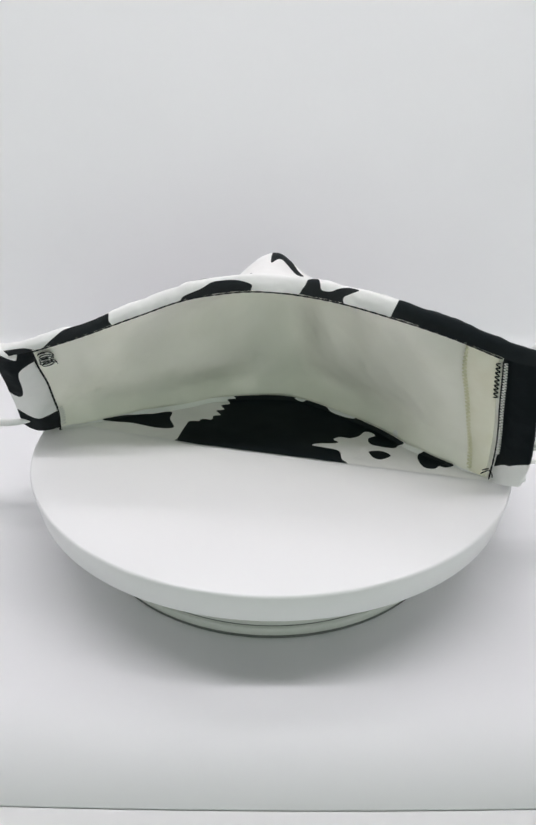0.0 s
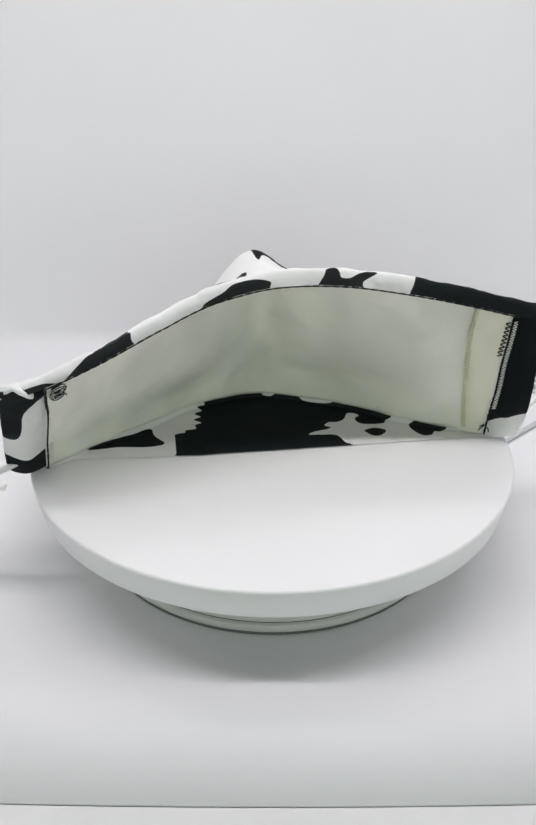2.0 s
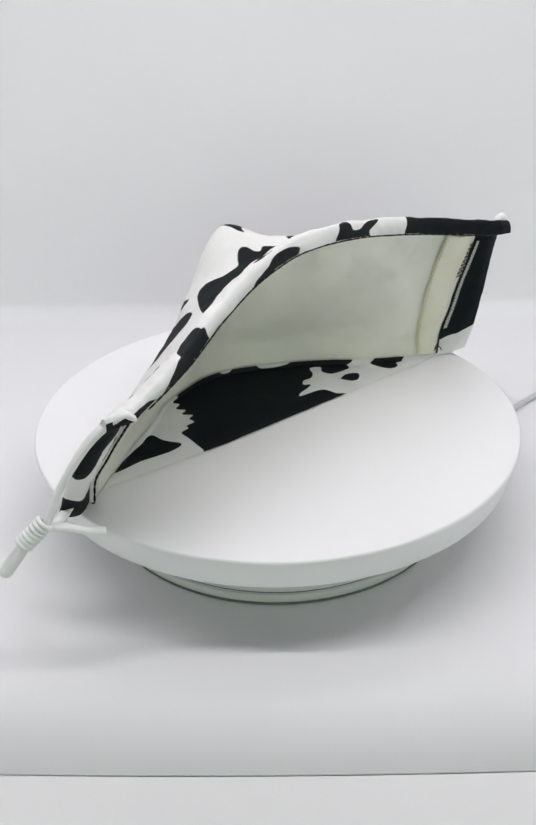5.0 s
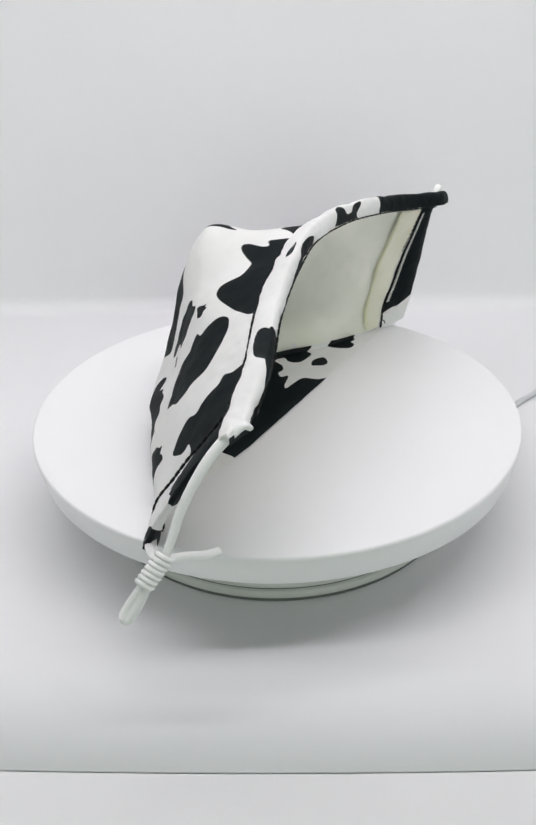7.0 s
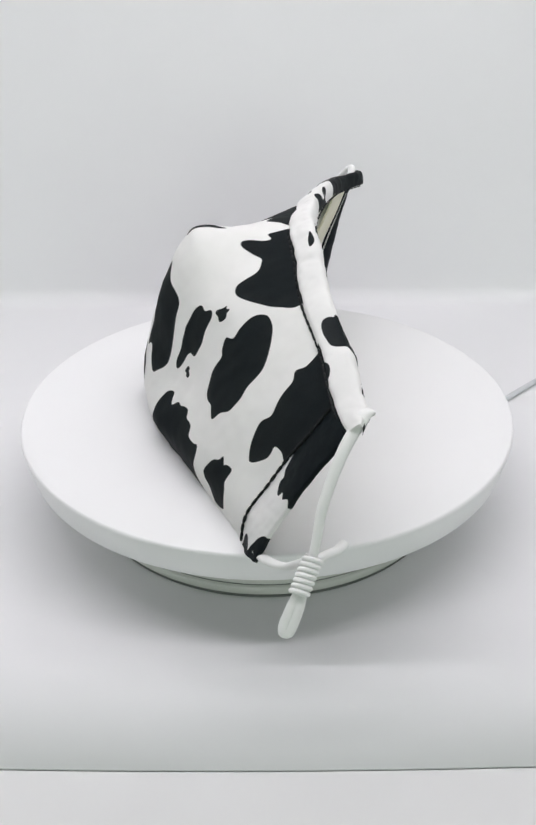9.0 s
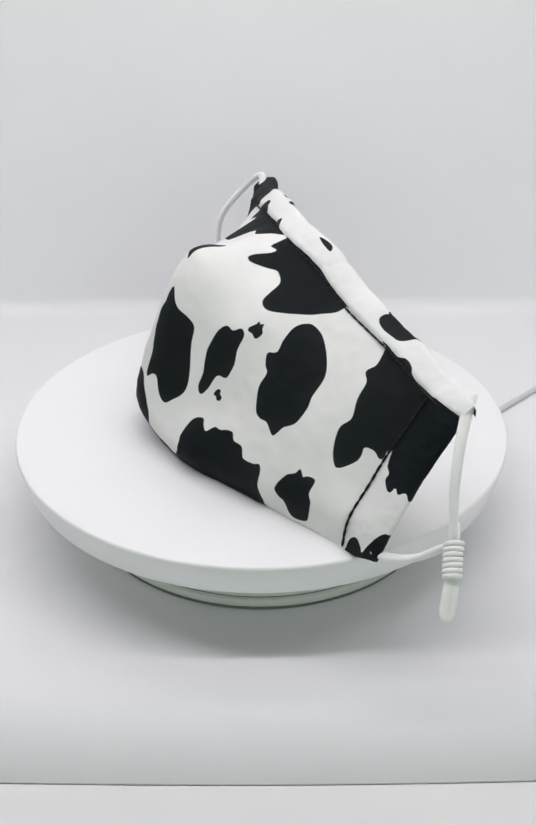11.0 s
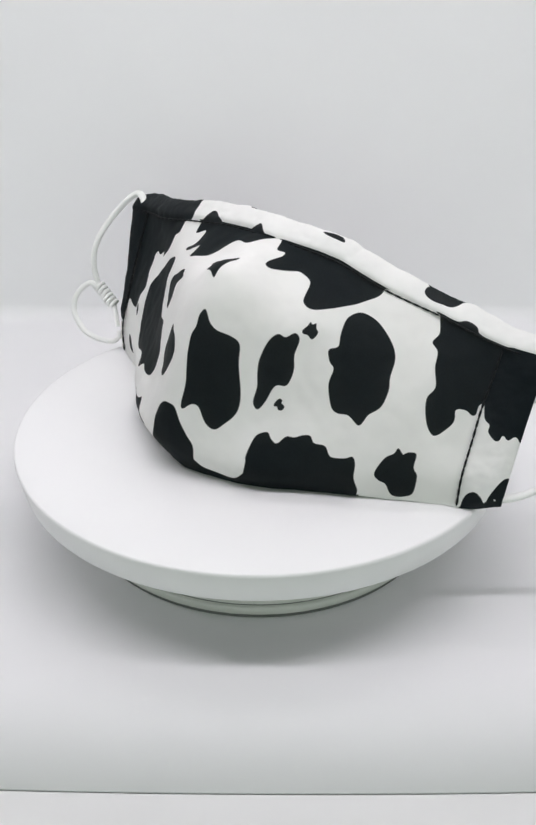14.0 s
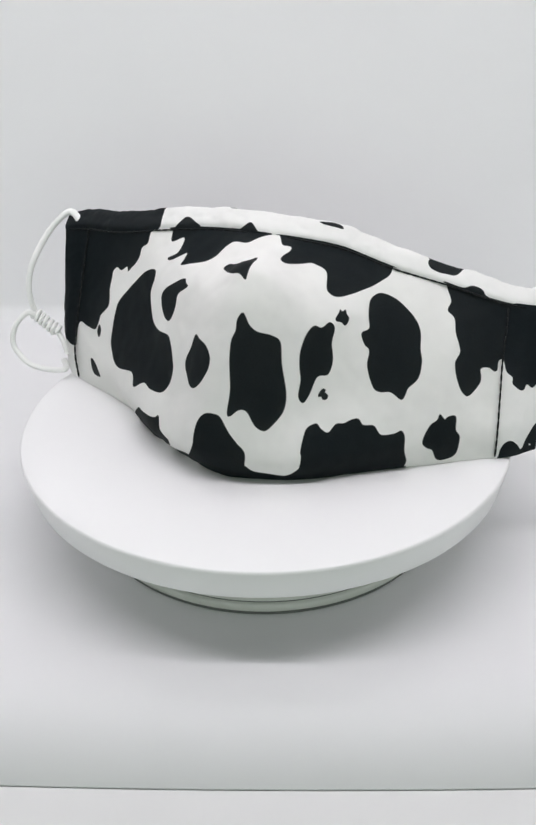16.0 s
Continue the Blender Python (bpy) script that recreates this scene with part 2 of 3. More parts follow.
def edge_bow(x):
    """How far the sheet's front edge runs forward of its ends."""
    return -0.0029 * max(1 - (x / 0.13) ** 2, -1.0)


def sheet():
    """The white backdrop sheet: flat floor, a bend at the back, then up the rear wall."""
    line = [(FRONT_EDGE, TABLE), (-0.10, TABLE), (0.0, TABLE), (0.10, TABLE), (BEND, TABLE)]
    for k in range(1, 11):
        a = math.pi / 2 * k / 10
        line.append((BEND + CURVE * math.sin(a), TABLE + CURVE * (1 - math.cos(a))))
    line += [(BEND + CURVE + 0.005, 0.1), (BEND + CURVE + 0.012, 0.25), (BEND + CURVE + 0.016, BOX_TOP - 0.01)]
    xs = np.linspace(-0.298, 0.298, 61)
    # the front edge is cut a little round
    verts = [(x, y + edge_bow(x) * (y == FRONT_EDGE), z) for x in xs for y, z in line]
    me = mesh_from("backdrop", verts, lattice_faces(len(xs), len(line)), SHEET)
    ob = tagged(new("backdrop", me), "smooth white backdrop sheet curving up at the rear", "backdrop", kind="structure")
    mod = ob.modifiers.new("thickness", "SOLIDIFY")
    mod.thickness, mod.offset = 0.001, 1
    return ob


sheet()
for name, size, at in (("wall_left", (0.012, 0.40, 0.48), (-0.306, 0.03, 0.195)), ("wall_right", (0.012, 0.40, 0.48), (0.306, 0.03, 0.195)),
                       ("wall_back", (0.624, 0.012, 0.48), (0, 0.238, 0.195))):
    tagged(new(name, block(name, size, at, WALL)), "unseen inner wall of the light box, silvered as an added reflector", "wall", kind="structure")
tagged(new("ceiling", block("ceiling", (0.624, 0.40, 0.012), (0, 0.03, BOX_TOP + 0.006), WALL)), "unseen top of the light box, silvered as an added reflector", "ceiling", kind="structure")
tagged(new("table_top", block("table_top", (1.4, 0.9, 0.03), (0, -0.0, TABLE - 0.0164), EDGE, 0.003)), "grey table top under the light box", "table", kind="structure")
xs = np.linspace(-0.45, 0.45, 91)
lip = bmesh.new()
lip_rows = [[lip.verts.new((x, FRONT_EDGE + edge_bow(x) - 0.0002 - d, TABLE + h)) for x in xs] for d, h in ((0, -0.0016), (0, 0.0001), (0.0004, 0.0004), (0.215, 0.0004), (0.215, -0.0016))]
for p, q in zip(lip_rows, lip_rows[1:]):
    for k in range(len(xs) - 1):
        lip.faces.new((p[k], p[k + 1], q[k + 1], q[k]))
lip_mesh = bpy.data.meshes.new("front_lip")
lip.to_mesh(lip_mesh)
lip.free()
lip_mesh.materials.append(TABLETOP)
tagged(new("front_lip", lip_mesh), "white front flap of the light box", "flap", kind="structure")
for y in (0.125, -0.108):
    led = part("led_strip", block("led_strip", (0.58, 0.016, 0.008), (0, y, BOX_TOP - 0.004), LED, 0.001))
    tagged(led, "glowing white LED strip under the light box top", "lamp", group="LED strips of the light box")
for name, size, at in (("room_floor", (4, 4, 0.05), (0, -0.6, -0.815)), ("room_ceiling", (4, 4, 0.05), (0, -0.6, 2.0)),
                       ("room_wall_north", (4, 0.05, 2.8), (0, 1.4, 0.6)), ("room_wall_south", (4, 0.05, 2.8), (0, -2.6, 0.6)),
                       ("room_wall_east", (0.05, 4, 2.8), (2, -0.6, 0.6)), ("room_wall_west", (0.05, 4, 2.8), (-2, -0.6, 0.6))):
    tagged(new(name, block(name, size, at, ROOM, 0)), "plain room surface added out of view, tinted green for shadow fill", "wall", kind="structure")


# ---- the turntable ----
turntable = tagged(new("turntable"), "round white plastic display turntable on the backdrop sheet", "turntable")
turntable.location = (0, 0, TABLE + 0.001)
H = -TABLE - 0.001
platter = part("platter", lathe("platter", [(0.0005, H - 0.0136), (0.090, H - 0.0136), (0.0965, H - 0.0134), (0.0975, H - 0.0126), (0.1000, H - 0.0014),
                                            (0.0999, H - 0.0007), (0.0996, H - 0.0002), (0.0990, H), (0.0700, H), (0.0005, H)], PLATTER, 220), turntable)
part("bearing_ring", lathe("bearing_ring", [(0.0005, H - 0.0205), (0.060, H - 0.0205), (0.060, H - 0.0134), (0.0005, H - 0.0134)], GAP_SHADE), turntable, "dark recessed ring under the platter")
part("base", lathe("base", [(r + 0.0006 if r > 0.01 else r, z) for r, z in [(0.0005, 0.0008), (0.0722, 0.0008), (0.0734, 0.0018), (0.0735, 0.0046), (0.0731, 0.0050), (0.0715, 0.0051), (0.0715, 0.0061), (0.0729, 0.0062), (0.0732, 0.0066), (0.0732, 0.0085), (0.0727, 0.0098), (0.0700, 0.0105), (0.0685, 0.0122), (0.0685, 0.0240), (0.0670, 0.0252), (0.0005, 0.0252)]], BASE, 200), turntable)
# dark rings for shade: one inside the groove, one where the base meets the sheet
part("groove_shade", lathe("groove_shade", [(0.0005, 0.0052), (0.0728, 0.0052), (0.0728, 0.0060), (0.0005, 0.0060)], GAP_SHADE), turntable, "dark ring set in the base's groove as its shade")
part("contact_shade", lathe("contact_shade", [(0.0005, -0.0002), (0.0734, -0.0002), (0.0736, 0.0010), (0.0005, 0.0010)], GAP_SHADE), turntable, "dark ring under the base, standing in for contact shade")


# ---- the cow print: blots given on the cloth (s along, v up; v 5 to 7 runs over the hem band) ----
BLOTS = []


def blot(*outline):
    """One dark blot with a rounded outline."""
    q = np.array(outline, float)
    n = len(q)
    f = np.linspace(0, 1, 5, endpoint=False)[:, None]
    run = []
    for i in range(n):
        a, b, c, d = q[i - 1], q[i], q[(i + 1) % n], q[(i + 2) % n]
        run.append(b + 0.5 * f * (c - a + f * (2 * a - 5 * b + 4 * c - d + f * (3 * (b - c) + d - a))))
    BLOTS.append(np.concatenate(run))


def ink(points, blots, size):
    """Signed distance in millimetres from the blots' edges, above zero inside; size: millimetres a unit of s and of v."""
    p = np.asarray(points, float) * size
    best = np.full(len(p), -50.0)
    for q in blots:
        a = q * size
        b = np.roll(a, -1, 0)
        near = np.all((p > a.min(0) - 2) & (p < a.max(0) + 2), axis=1)
        x = p[near]
        if not len(x):
            continue
        e = b - a
        w = x[:, None] - a[None]
        t = np.clip((w * e).sum(2) / np.maximum((e * e).sum(1), 1e-9), 0, 1)
        d = np.sqrt(((w - t[..., None] * e) ** 2).sum(2).min(1))
        cross = ((a[:, 1] > x[:, None, 1]) != (b[:, 1] > x[:, None, 1])) & (
            x[:, None, 0] < (b[:, 0] - a[:, 0]) * (x[:, None, 1] - a[:, 1]) / np.where(b[:, 1] == a[:, 1], 1e-9, b[:, 1] - a[:, 1]) + a[:, 0])
        inside = cross.sum(1) % 2 == 1
        best[near] = np.maximum(best[near], np.where(inside, d, -d))
    return best


def set_print(me, values):
    at = me.attributes.new("print", "FLOAT", "POINT")
    at.data.foreach_set("value", np.asarray(values, np.float32))


# front of the mask, its casings and its hem band
blot((2.05, 4.02), (2.37, 3.92), (2.75, 3.56), (2.97, 3.12), (3.07, 2.48), (3.12, 1.96), (2.88, 1.52), (2.27, 1.68), (2.13, 1.42), (1.82, 1.68), (1.58, 1.68), (1.25, 1.8), (1.08, 2.08),
     (1.1, 2.4), (1.3, 2.78), (1.67, 2.82), (1.88, 2.98), (2.03, 3.46), (1.97, 3.86))
blot((1.15, 4), (1.09, 3.92), (1.02, 3.85), (1.11, 3.78), (1.25, 3.65), (1.28, 3.38), (1.35, 3.12), (1.44, 3.05), (1.59, 3.13), (1.68, 3.32), (1.69, 3.53), (1.57, 3.73),
     (1.36, 3.9))
blot((0.68, 2.92), (0.73, 2.72), (0.82, 2.5), (0.73, 2.3), (0.55, 2.14), (0.4, 2.2), (0.28, 2.42), (0.28, 2.6), (0.4, 2.76), (0.57, 2.86))
blot((0.49, 4.23), (0.4, 4.32), (0.12, 4.18), (-0.01, 4.33), (-0.04, 4.07), (-0.04, 3.83), (-0.02, 3.77), (0.07, 3.85), (0.22, 3.92), (0.4, 4.13))
blot((-0.07, 3.3), (-0.02, 3.18), (-0.03, 3.02), (0, 2.88), (-0.03, 2.64), (-0.12, 2.22), (-0.13, 1.84), (-0.17, 1.78), (-0.25, 1.9), (-0.33, 1.88), (-0.43, 1.64), (-0.53, 1.56), (-0.6,
     1.68), (-0.68, 1.92), (-0.67, 2.26), (-0.58, 2.74), (-0.53, 3.06), (-0.43, 3.12), (-0.28, 3.1), (-0.18, 3.16), (-0.12, 3.26))
blot((-0.85, 3.6), (-0.78, 3.36), (-0.75, 2.98), (-0.77, 2.7), (-0.8, 2.48), (-0.8, 2.18), (-0.87, 2.06), (-0.93, 2.24), (-1, 2.58), (-1.17, 2.64), (-1.22, 2.94), (-1.15, 3.28), (-1.15,
     3.62), (-1.05, 3.74), (-0.95, 3.6))
blot((-1.18, 3.94), (-1.19, 4.01), (-1.24, 3.96), (-1.29, 3.99), (-1.33, 3.89), (-1.39, 3.81), (-1.38, 3.71), (-1.33, 3.66), (-1.24, 3.74), (-1.16, 3.76), (-1.13, 3.82))
blot((-1.1, 2.35), (-1.16, 2.32), (-1.15, 2.27), (-1.22, 2.2), (-1.2, 2.12), (-1.13, 2.12), (-1.1, 2.18), (-1.05, 2.18), (-1.05, 2.25))
blot((-1.83, 4.26), (-1.75, 4.1), (-1.8, 3.76), (-1.87, 3.48), (-1.73, 3.4), (-1.85, 3.14), (-1.97, 3), (-1.98, 2.68), (-2.13, 2.28), (-2.27, 2.18), (-2.45, 2.2), (-2.65, 2.06), (-2.7, 2.2),
     (-2.72, 2.34), (-2.83, 2.58), (-2.82, 2.98), (-2.75, 3.26), (-2.68, 3.68), (-2.52, 3.96), (-2.22, 4.22), (-1.97, 4.3))
blot((-0.98, 0.96), (-0.95, 1.2), (-0.95, 1.5), (-0.98, 1.64), (-1.1, 1.7), (-1.2, 1.6), (-1.35, 1.52), (-1.48, 1.64), (-1.67, 1.62), (-1.82, 1.66), (-1.97, 1.66), (-2.08, 1.54), (-2.28,
     1.52), (-2.43, 1.34), (-2.65, 1.36), (-2.75, 1.42), (-2.83, 1.26), (-2.87, 0.9), (-2.95, 0.42), (-2.95, 0.08), (-2.98, 0.1), (-2.9, -0.6), (-2, -0.6), (-1, -0.6))
blot((0.17, 1.78), (0.28, 1.62), (0.32, 1.28), (0.35, 0.98), (0.62, 0.16), (0.42, 0.1), (0.35, -0.6), (-0.38, -0.6), (-0.35, 0.46), (-0.37, 1.06), (-0.28, 1.28), (-0.2, 1.44), (-0.07, 1.74),
     (0.03, 1.8))
blot((-0.35, 0.64), (-0.43, 0.46), (-0.6, 0.34), (-0.82, 0.32), (-1.02, 0.74), (-1.1, -0.6), (-0.3, -0.6))
blot((1.92, 1.04), (1.72, 1.1), (1.33, 1.24), (1.2, 1.36), (1.1, 1.1), (0.88, 0.86), (1.05, 0.38), (1.92, -0.18), (2.33, 0), (2.2, 0.46))
blot((0.95, 0.38), (0.57, 0.62), (0.52, 0.36), (0.98, -0.28))
blot((3.42, 2.3), (3.37, 2.18), (3.42, 1.92), (3.47, 2.04))
blot((3.57, 1.14), (3.47, 1.06), (3.4, 0.66), (3.55, 0.62))
blot((2.13, 4.98), (2.26, 4.92), (2.31, 4.63), (2.46, 4.53), (2.54, 4.28), (2.78, 4.05), (2.88, 3.95), (2.92, 4.07), (3.07, 3.95), (3.18, 4), (3.26, 3.83), (3.26, 3.4),
     (3.22, 2.97), (3.4, 2.58), (3.43, 2.38), (3.52, 2.08), (3.71, 2.02), (3.9, 2.02), (4, 1.68), (4.05, 1.3), (4.08, 1.16), (4.5, 1.15), (5.2, 1), (5.7, 0.8), (6.4, 1),
     (6.4, 8.2), (4, 8.2), (2.08, 8.2), (2.1, 6), (2.06, 5.3))
blot((1.81, 5.1), (1.81, 4.93), (1.78, 4.68), (1.56, 4.78), (1.53, 4.63), (1.59, 4.45), (1.77, 4.33), (1.7, 4.28), (1.45, 4.42), (1.34, 4.47), (1.35, 4.35), (1.37, 4.23),
     (1.08, 4.32), (0.79, 4.43), (0.69, 4.6), (0.57, 4.72), (0.33, 4.7), (0.21, 4.82), (0.09, 4.93), (0.05, 5.02), (0.1, 5.12), (0.8, 5.1))
blot((-0.07, 4.98), (-0.12, 4.9), (-0.21, 4.75), (-0.32, 4.77), (-0.34, 4.7), (-0.27, 4.55), (-0.28, 4.48), (-0.35, 4.47), (-0.49, 4.55), (-0.63, 4.63), (-0.73, 4.62),
     (-0.84, 4.58), (-0.89, 4.52), (-0.91, 4.37), (-0.94, 4.28), (-1.05, 4.22), (-1.21, 4.23), (-1.51, 4.32), (-1.77, 4.47), (-1.96, 4.73), (-1.98, 4.97), (-2, 5.1),
     (-1, 5.12), (-0.1, 5.1))
blot((-2.92, 4.9), (-3.03, 4.58), (-3, 4.34), (-3.13, 4.18), (-3.2, 3.82), (-3.33, 3.36), (-3.3, 3.02), (-3.42, 2.42), (-3.52, 2.12), (-3.58, 2.1), (-3.65, 2.28), (-3.7, 2.48), (-3.7, 2.66),
     (-3.68, 2.88), (-3.8, 2.9), (-3.9, 2.78), (-3.95, 2.84), (-3.95, 3.1), (-4.02, 3.14), (-4.1, 2.74), (-4.22, 2.56), (-4.23, 2.34), (-4.4, 2.12), (-4.52, 2.12), (-4.58, 2.3), (-4.73,
     2.16), (-4.88, 2.3), (-5.1, 2), (-5.35, 2.1), (-5.45, 2.6), (-5.5, 3.5), (-5.7, 4), (-6.3, 4.4), (-6.3, 5.2), (-4, 5.06), (-3.62, 5.05), (-3.52, 5.38), (-3.33, 5.42), (-3.17, 5.1),
     (-2.85, 5.15))
blot((-3.25, 1.72), (-3.23, 1.58), (-3.15, 1.46), (-3.1, 1.08), (-3.17, 0.84), (-3.25, 0.7), (-3.32, 0.28), (-3.42, 0.2), (-3.52, 0.38), (-3.53, 1), (-3.47, 1.26), (-3.45, 1.6), (-3.35,
     1.62), (-3.33, 1.56))
blot((-4.06, 0.1), (-4.12, 0.48), (-4.26, 0.58), (-4.43, 0.4), (-4.58, 0.18), (-4.68, 0.5), (-4.92, 0.95), (-5.2, 0.8), (-5.6, 0.62), (-6.1, 0.8), (-6.2, -0.6), (-4.1, -0.6))
blot((1.77, 4.85), (1.77, 5.08), (1.65, 5.52), (1.52, 5.58), (1.33, 5.25), (1.3, 5.03), (1.3, 4.85))
blot((0.6, 4.85), (0.6, 5.08), (0.43, 5.52), (0.27, 5.12), (0.27, 4.85))
blot((-2.53, 5.72), (-2.55, 6.1), (-2.78, 6.15), (-3.1, 6.75), (-3.07, 5.75), (-2.87, 5.55), (-2.65, 5.55))
blot((-3.6, 7.3), (-3.55, 6.95), (-3.33, 6.5), (-3.07, 6.2), (-2.55, 6.05), (-2.46, 6.7), (-2.5, 7.3))
blot((-1.22, 7.3), (-1.2, 6.95), (-1.15, 6.82), (-0.88, 6.66), (-0.68, 6.4), (-0.35, 6.45), (-0.12, 6.7), (-0.12, 6.95), (-0.15, 7.3))
blot((0.6, 7.3), (0.63, 6.9), (0.7, 6.5), (0.74, 6.15), (0.86, 6.05), (0.92, 6.35), (0.95, 6.62), (1.08, 6.62), (1.2, 6.4), (1.33, 6.22), (1.47, 6.2), (1.48, 6.3), (1.36, 6.55), (1.27, 6.8), (1.25, 7.3))
blot((-0.6, 6.0), (-0.8, 5.85), (-1.02, 5.85), (-0.9, 6.1))
blot((-3.75, 7.3), (-3.9, 6.75), (-4.3, 6.6), (-5.3, 6.6), (-5.3, 7.3))
FRONT = BLOTS
BLOTS = []
# on the flap inside, in millimetres across and forward
blot((-40.6, -9), (-40.6, -3.7), (-40.4, 7.3), (-40.1, 12.1), (-36, 13.2), (-35.4, 15.4), (-31, 16), (-31.2, 19.5), (-28.2, 21), (-31.4, 24.5), (-28, 26.5), (-30.6, 30), (-27.2, 32.5), (-29, 36.5),
     (-25.4, 38.5), (-27, 42), (-23, 44), (-23.6, 48), (-20.5, 48.6), (-18.9, 51.6), (-10.2, 52.1), (-2, 58), (1.3, 54.6), (3.5, 48.1), (1.1, 45.2), (4.9, 42.8), (8.4, 45.7), (15.8, 41.9),
     (19.4, 35.9), (27.7, 32.3), (31.3, 33.6), (29, 40.2), (33, 44), (43, 36), (53.9, 18.2), (52, 13.3), (50, 10.4), (41, 11.2), (38.9, 15.8), (41.4, 19.3), (39.1, 21.6), (36.4, 21.4),
     (34.4, 16.9), (30.9, 14.3), (27.5, 14.6), (25.7, 13.5), (24.5, 11.5), (26.8, 9.3), (18.4, 6.5), (16.7, 4.5), (22.9, 4), (28.5, 2.6), (30.6, -3.1), (32.8, -5.2), (33, -9), (0, -10))
blot((-77, 4), (-70, 10), (-59, 14), (-53, 18), (-50, 18), (-49, 12), (-45, 5), (-51, 3), (-65, 4))
blot((40.8, 5.2), (45.4, 6.9), (50.1, 4), (46.8, 0.2), (43.3, 0.8), (41.4, 3.4))
blot((65, 16), (67, 11.5), (72.2, 7.2), (76.1, 2.9), (73.1, -0.4), (70.4, 0.3), (68.6, -2.4), (64.2, -1.8), (61.4, 3.3), (61.1, 7.9), (62.8, 10.3))
INSIDE = BLOTS
MM = np.array((19.5, 13.0))


# ---- the mask ----
def crumple(p, n, amount, size, seed):
    """Soft wrinkles along the normals."""
    shift = Vector((seed * 7.1, seed * 3.3, 0))
    h = np.array([noise.fractal(Vector(q / size) + shift, 0.7, 2.0, 3) for q in p.reshape(-1, 3)]).reshape(p.shape[:2])
    return p + n * (h * amount)[..., None]


def grid_mesh(name, p, mat, sv=None, flip=False):
    a, b = p.shape[:2]
    faces = lattice_faces(a, b)
    if flip:
        faces = [tuple(reversed(f)) for f in faces]
    me = mesh_from(name, p.reshape(-1, 3) * 0.001, faces, mat)
    if sv is not None:
        set_print(me, ink(sv.reshape(-1, 2), FRONT, MM))
    return me


def lattice(s, v):
    return np.stack(np.meshgrid(s, v, indexing="ij"), -1)


def face_mask():
    mask = tagged(new("face_mask"), "reusable cloth face mask in black and white cow print, standing open", "face mask")
    # outer panel, its bottom edge turned under
    s, v = np.linspace(-4.02, 4.02, 430), np.linspace(0, 5.0, 120)
    p = cloth(s, v)
    n = normals(p)
    p = crumple(p, n, 0.6, 18.0, 1)
    p[:, :, 2] = np.maximum(p[:, :, 2], 0.25)
    under = p[:, :1] - n[:, :1] * np.array((1, 1, 0)) * 3.0
    under[:, :, 2] = 0.15
    p = np.concatenate([under, p], 1)
    me = grid_mesh("outer_panel", p, CLOTH, lattice(s, np.concatenate([[-0.2], v])), flip=True)
    part("outer_panel", me, mask)
    # lining
    s, v = np.linspace(-3.98, 3.98, 220), np.linspace(0.02, 5.0, 80)
    q = cloth(s, v)
    n = normals(q)
    q = crumple(q - n * (1.6 + 1.2 * np.sin(np.pi * v / 5))[None, :, None], n, 1.0, 22.0, 4)
    crease = np.exp(-((s[:, None] + 0.25 - 0.35 * (v[None] - 2.5) / 2.5) / 0.22) ** 2) * np.sin(np.pi * np.clip(v / 4.2, 0, 1))[None] ** 0.7
    fold = np.exp(-((s[:, None] - 1.5 - 0.5 * (v[None] - 2.5) / 2.5) / 0.5) ** 2) * np.sin(np.pi * v / 5)[None]
    q = q - n * (1.8 * crease - 0.8 * fold)[..., None]
    q[:, :, 1] += 1.0 * np.clip(1 - v, 0, 1)[None] * np.clip((4 - np.abs(s)) / 1.2, 0, 1)[:, None]
    q[:, :, 2] = np.maximum(q[:, :, 2], 0.9)
    me = grid_mesh("lining", q, LINING)
    part("lining", me, mask, "cream inner lining")
    # hem band along the top
    s, w = np.linspace(-5.0, 5.0, 460), np.linspace(0, 2, 36)
    b = band(s, w)
    n = normals(b)
    b = crumple(b, n, 0.65, 11.0, 2)
    me = grid_mesh("hem_band", b, CLOTH, lattice(s, w + 5), flip=True)
    part("hem_band", me, mask)
    # side casings for the elastic
    for side in (-1, 1):
        f = np.linspace(0, 1, 24)
        v = np.linspace(0, 5.0, 110)
        out = cloth(side * (4 + f), v)
        n = normals(out) * side
        puff = np.sin(np.pi * f)[:, None, None]
        front = out + n * (0.4 + 1.2 * puff)
        back = out - n * (1.0 + 2.0 * puff)
        ring = np.concatenate([front, back[::-1]], 0)
        ring = crumple(ring, np.concatenate([n, n[::-1]], 0), 0.4, 8.0, 3 + side)
        ring[:, :, 2] = np.maximum(ring[:, :, 2], 0.3)
        sv = lattice(np.concatenate([side * (4 + f), side * (5 + f)]), v)
        me = grid_mesh("side_casing", ring, CLOTH, sv, flip=side > 0)
        part("side_casing", me, mask)
    # flat flap inside, along the bottom
    xs = np.linspace(-91, 92, 260)
    f = np.linspace(0, 1, 90)
    bottom = cloth(np.linspace(-4, 4, 600), [0.0])[:, 0]
    far = np.interp(xs, bottom[:, 0], bottom[:, 1]) - 2.5
    near = -2.0 - 4.0 * np.clip((xs + 91) / 60, 0, 1)
    flat = np.clip(f / 0.8, 0, 1)
    rise = np.clip((f - 0.8) / 0.2, 0, 1)
    tall = 2.6 * np.clip((92 - np.abs(xs)) / 30, 0, 1)
    g = np.zeros((len(xs), len(f), 3))
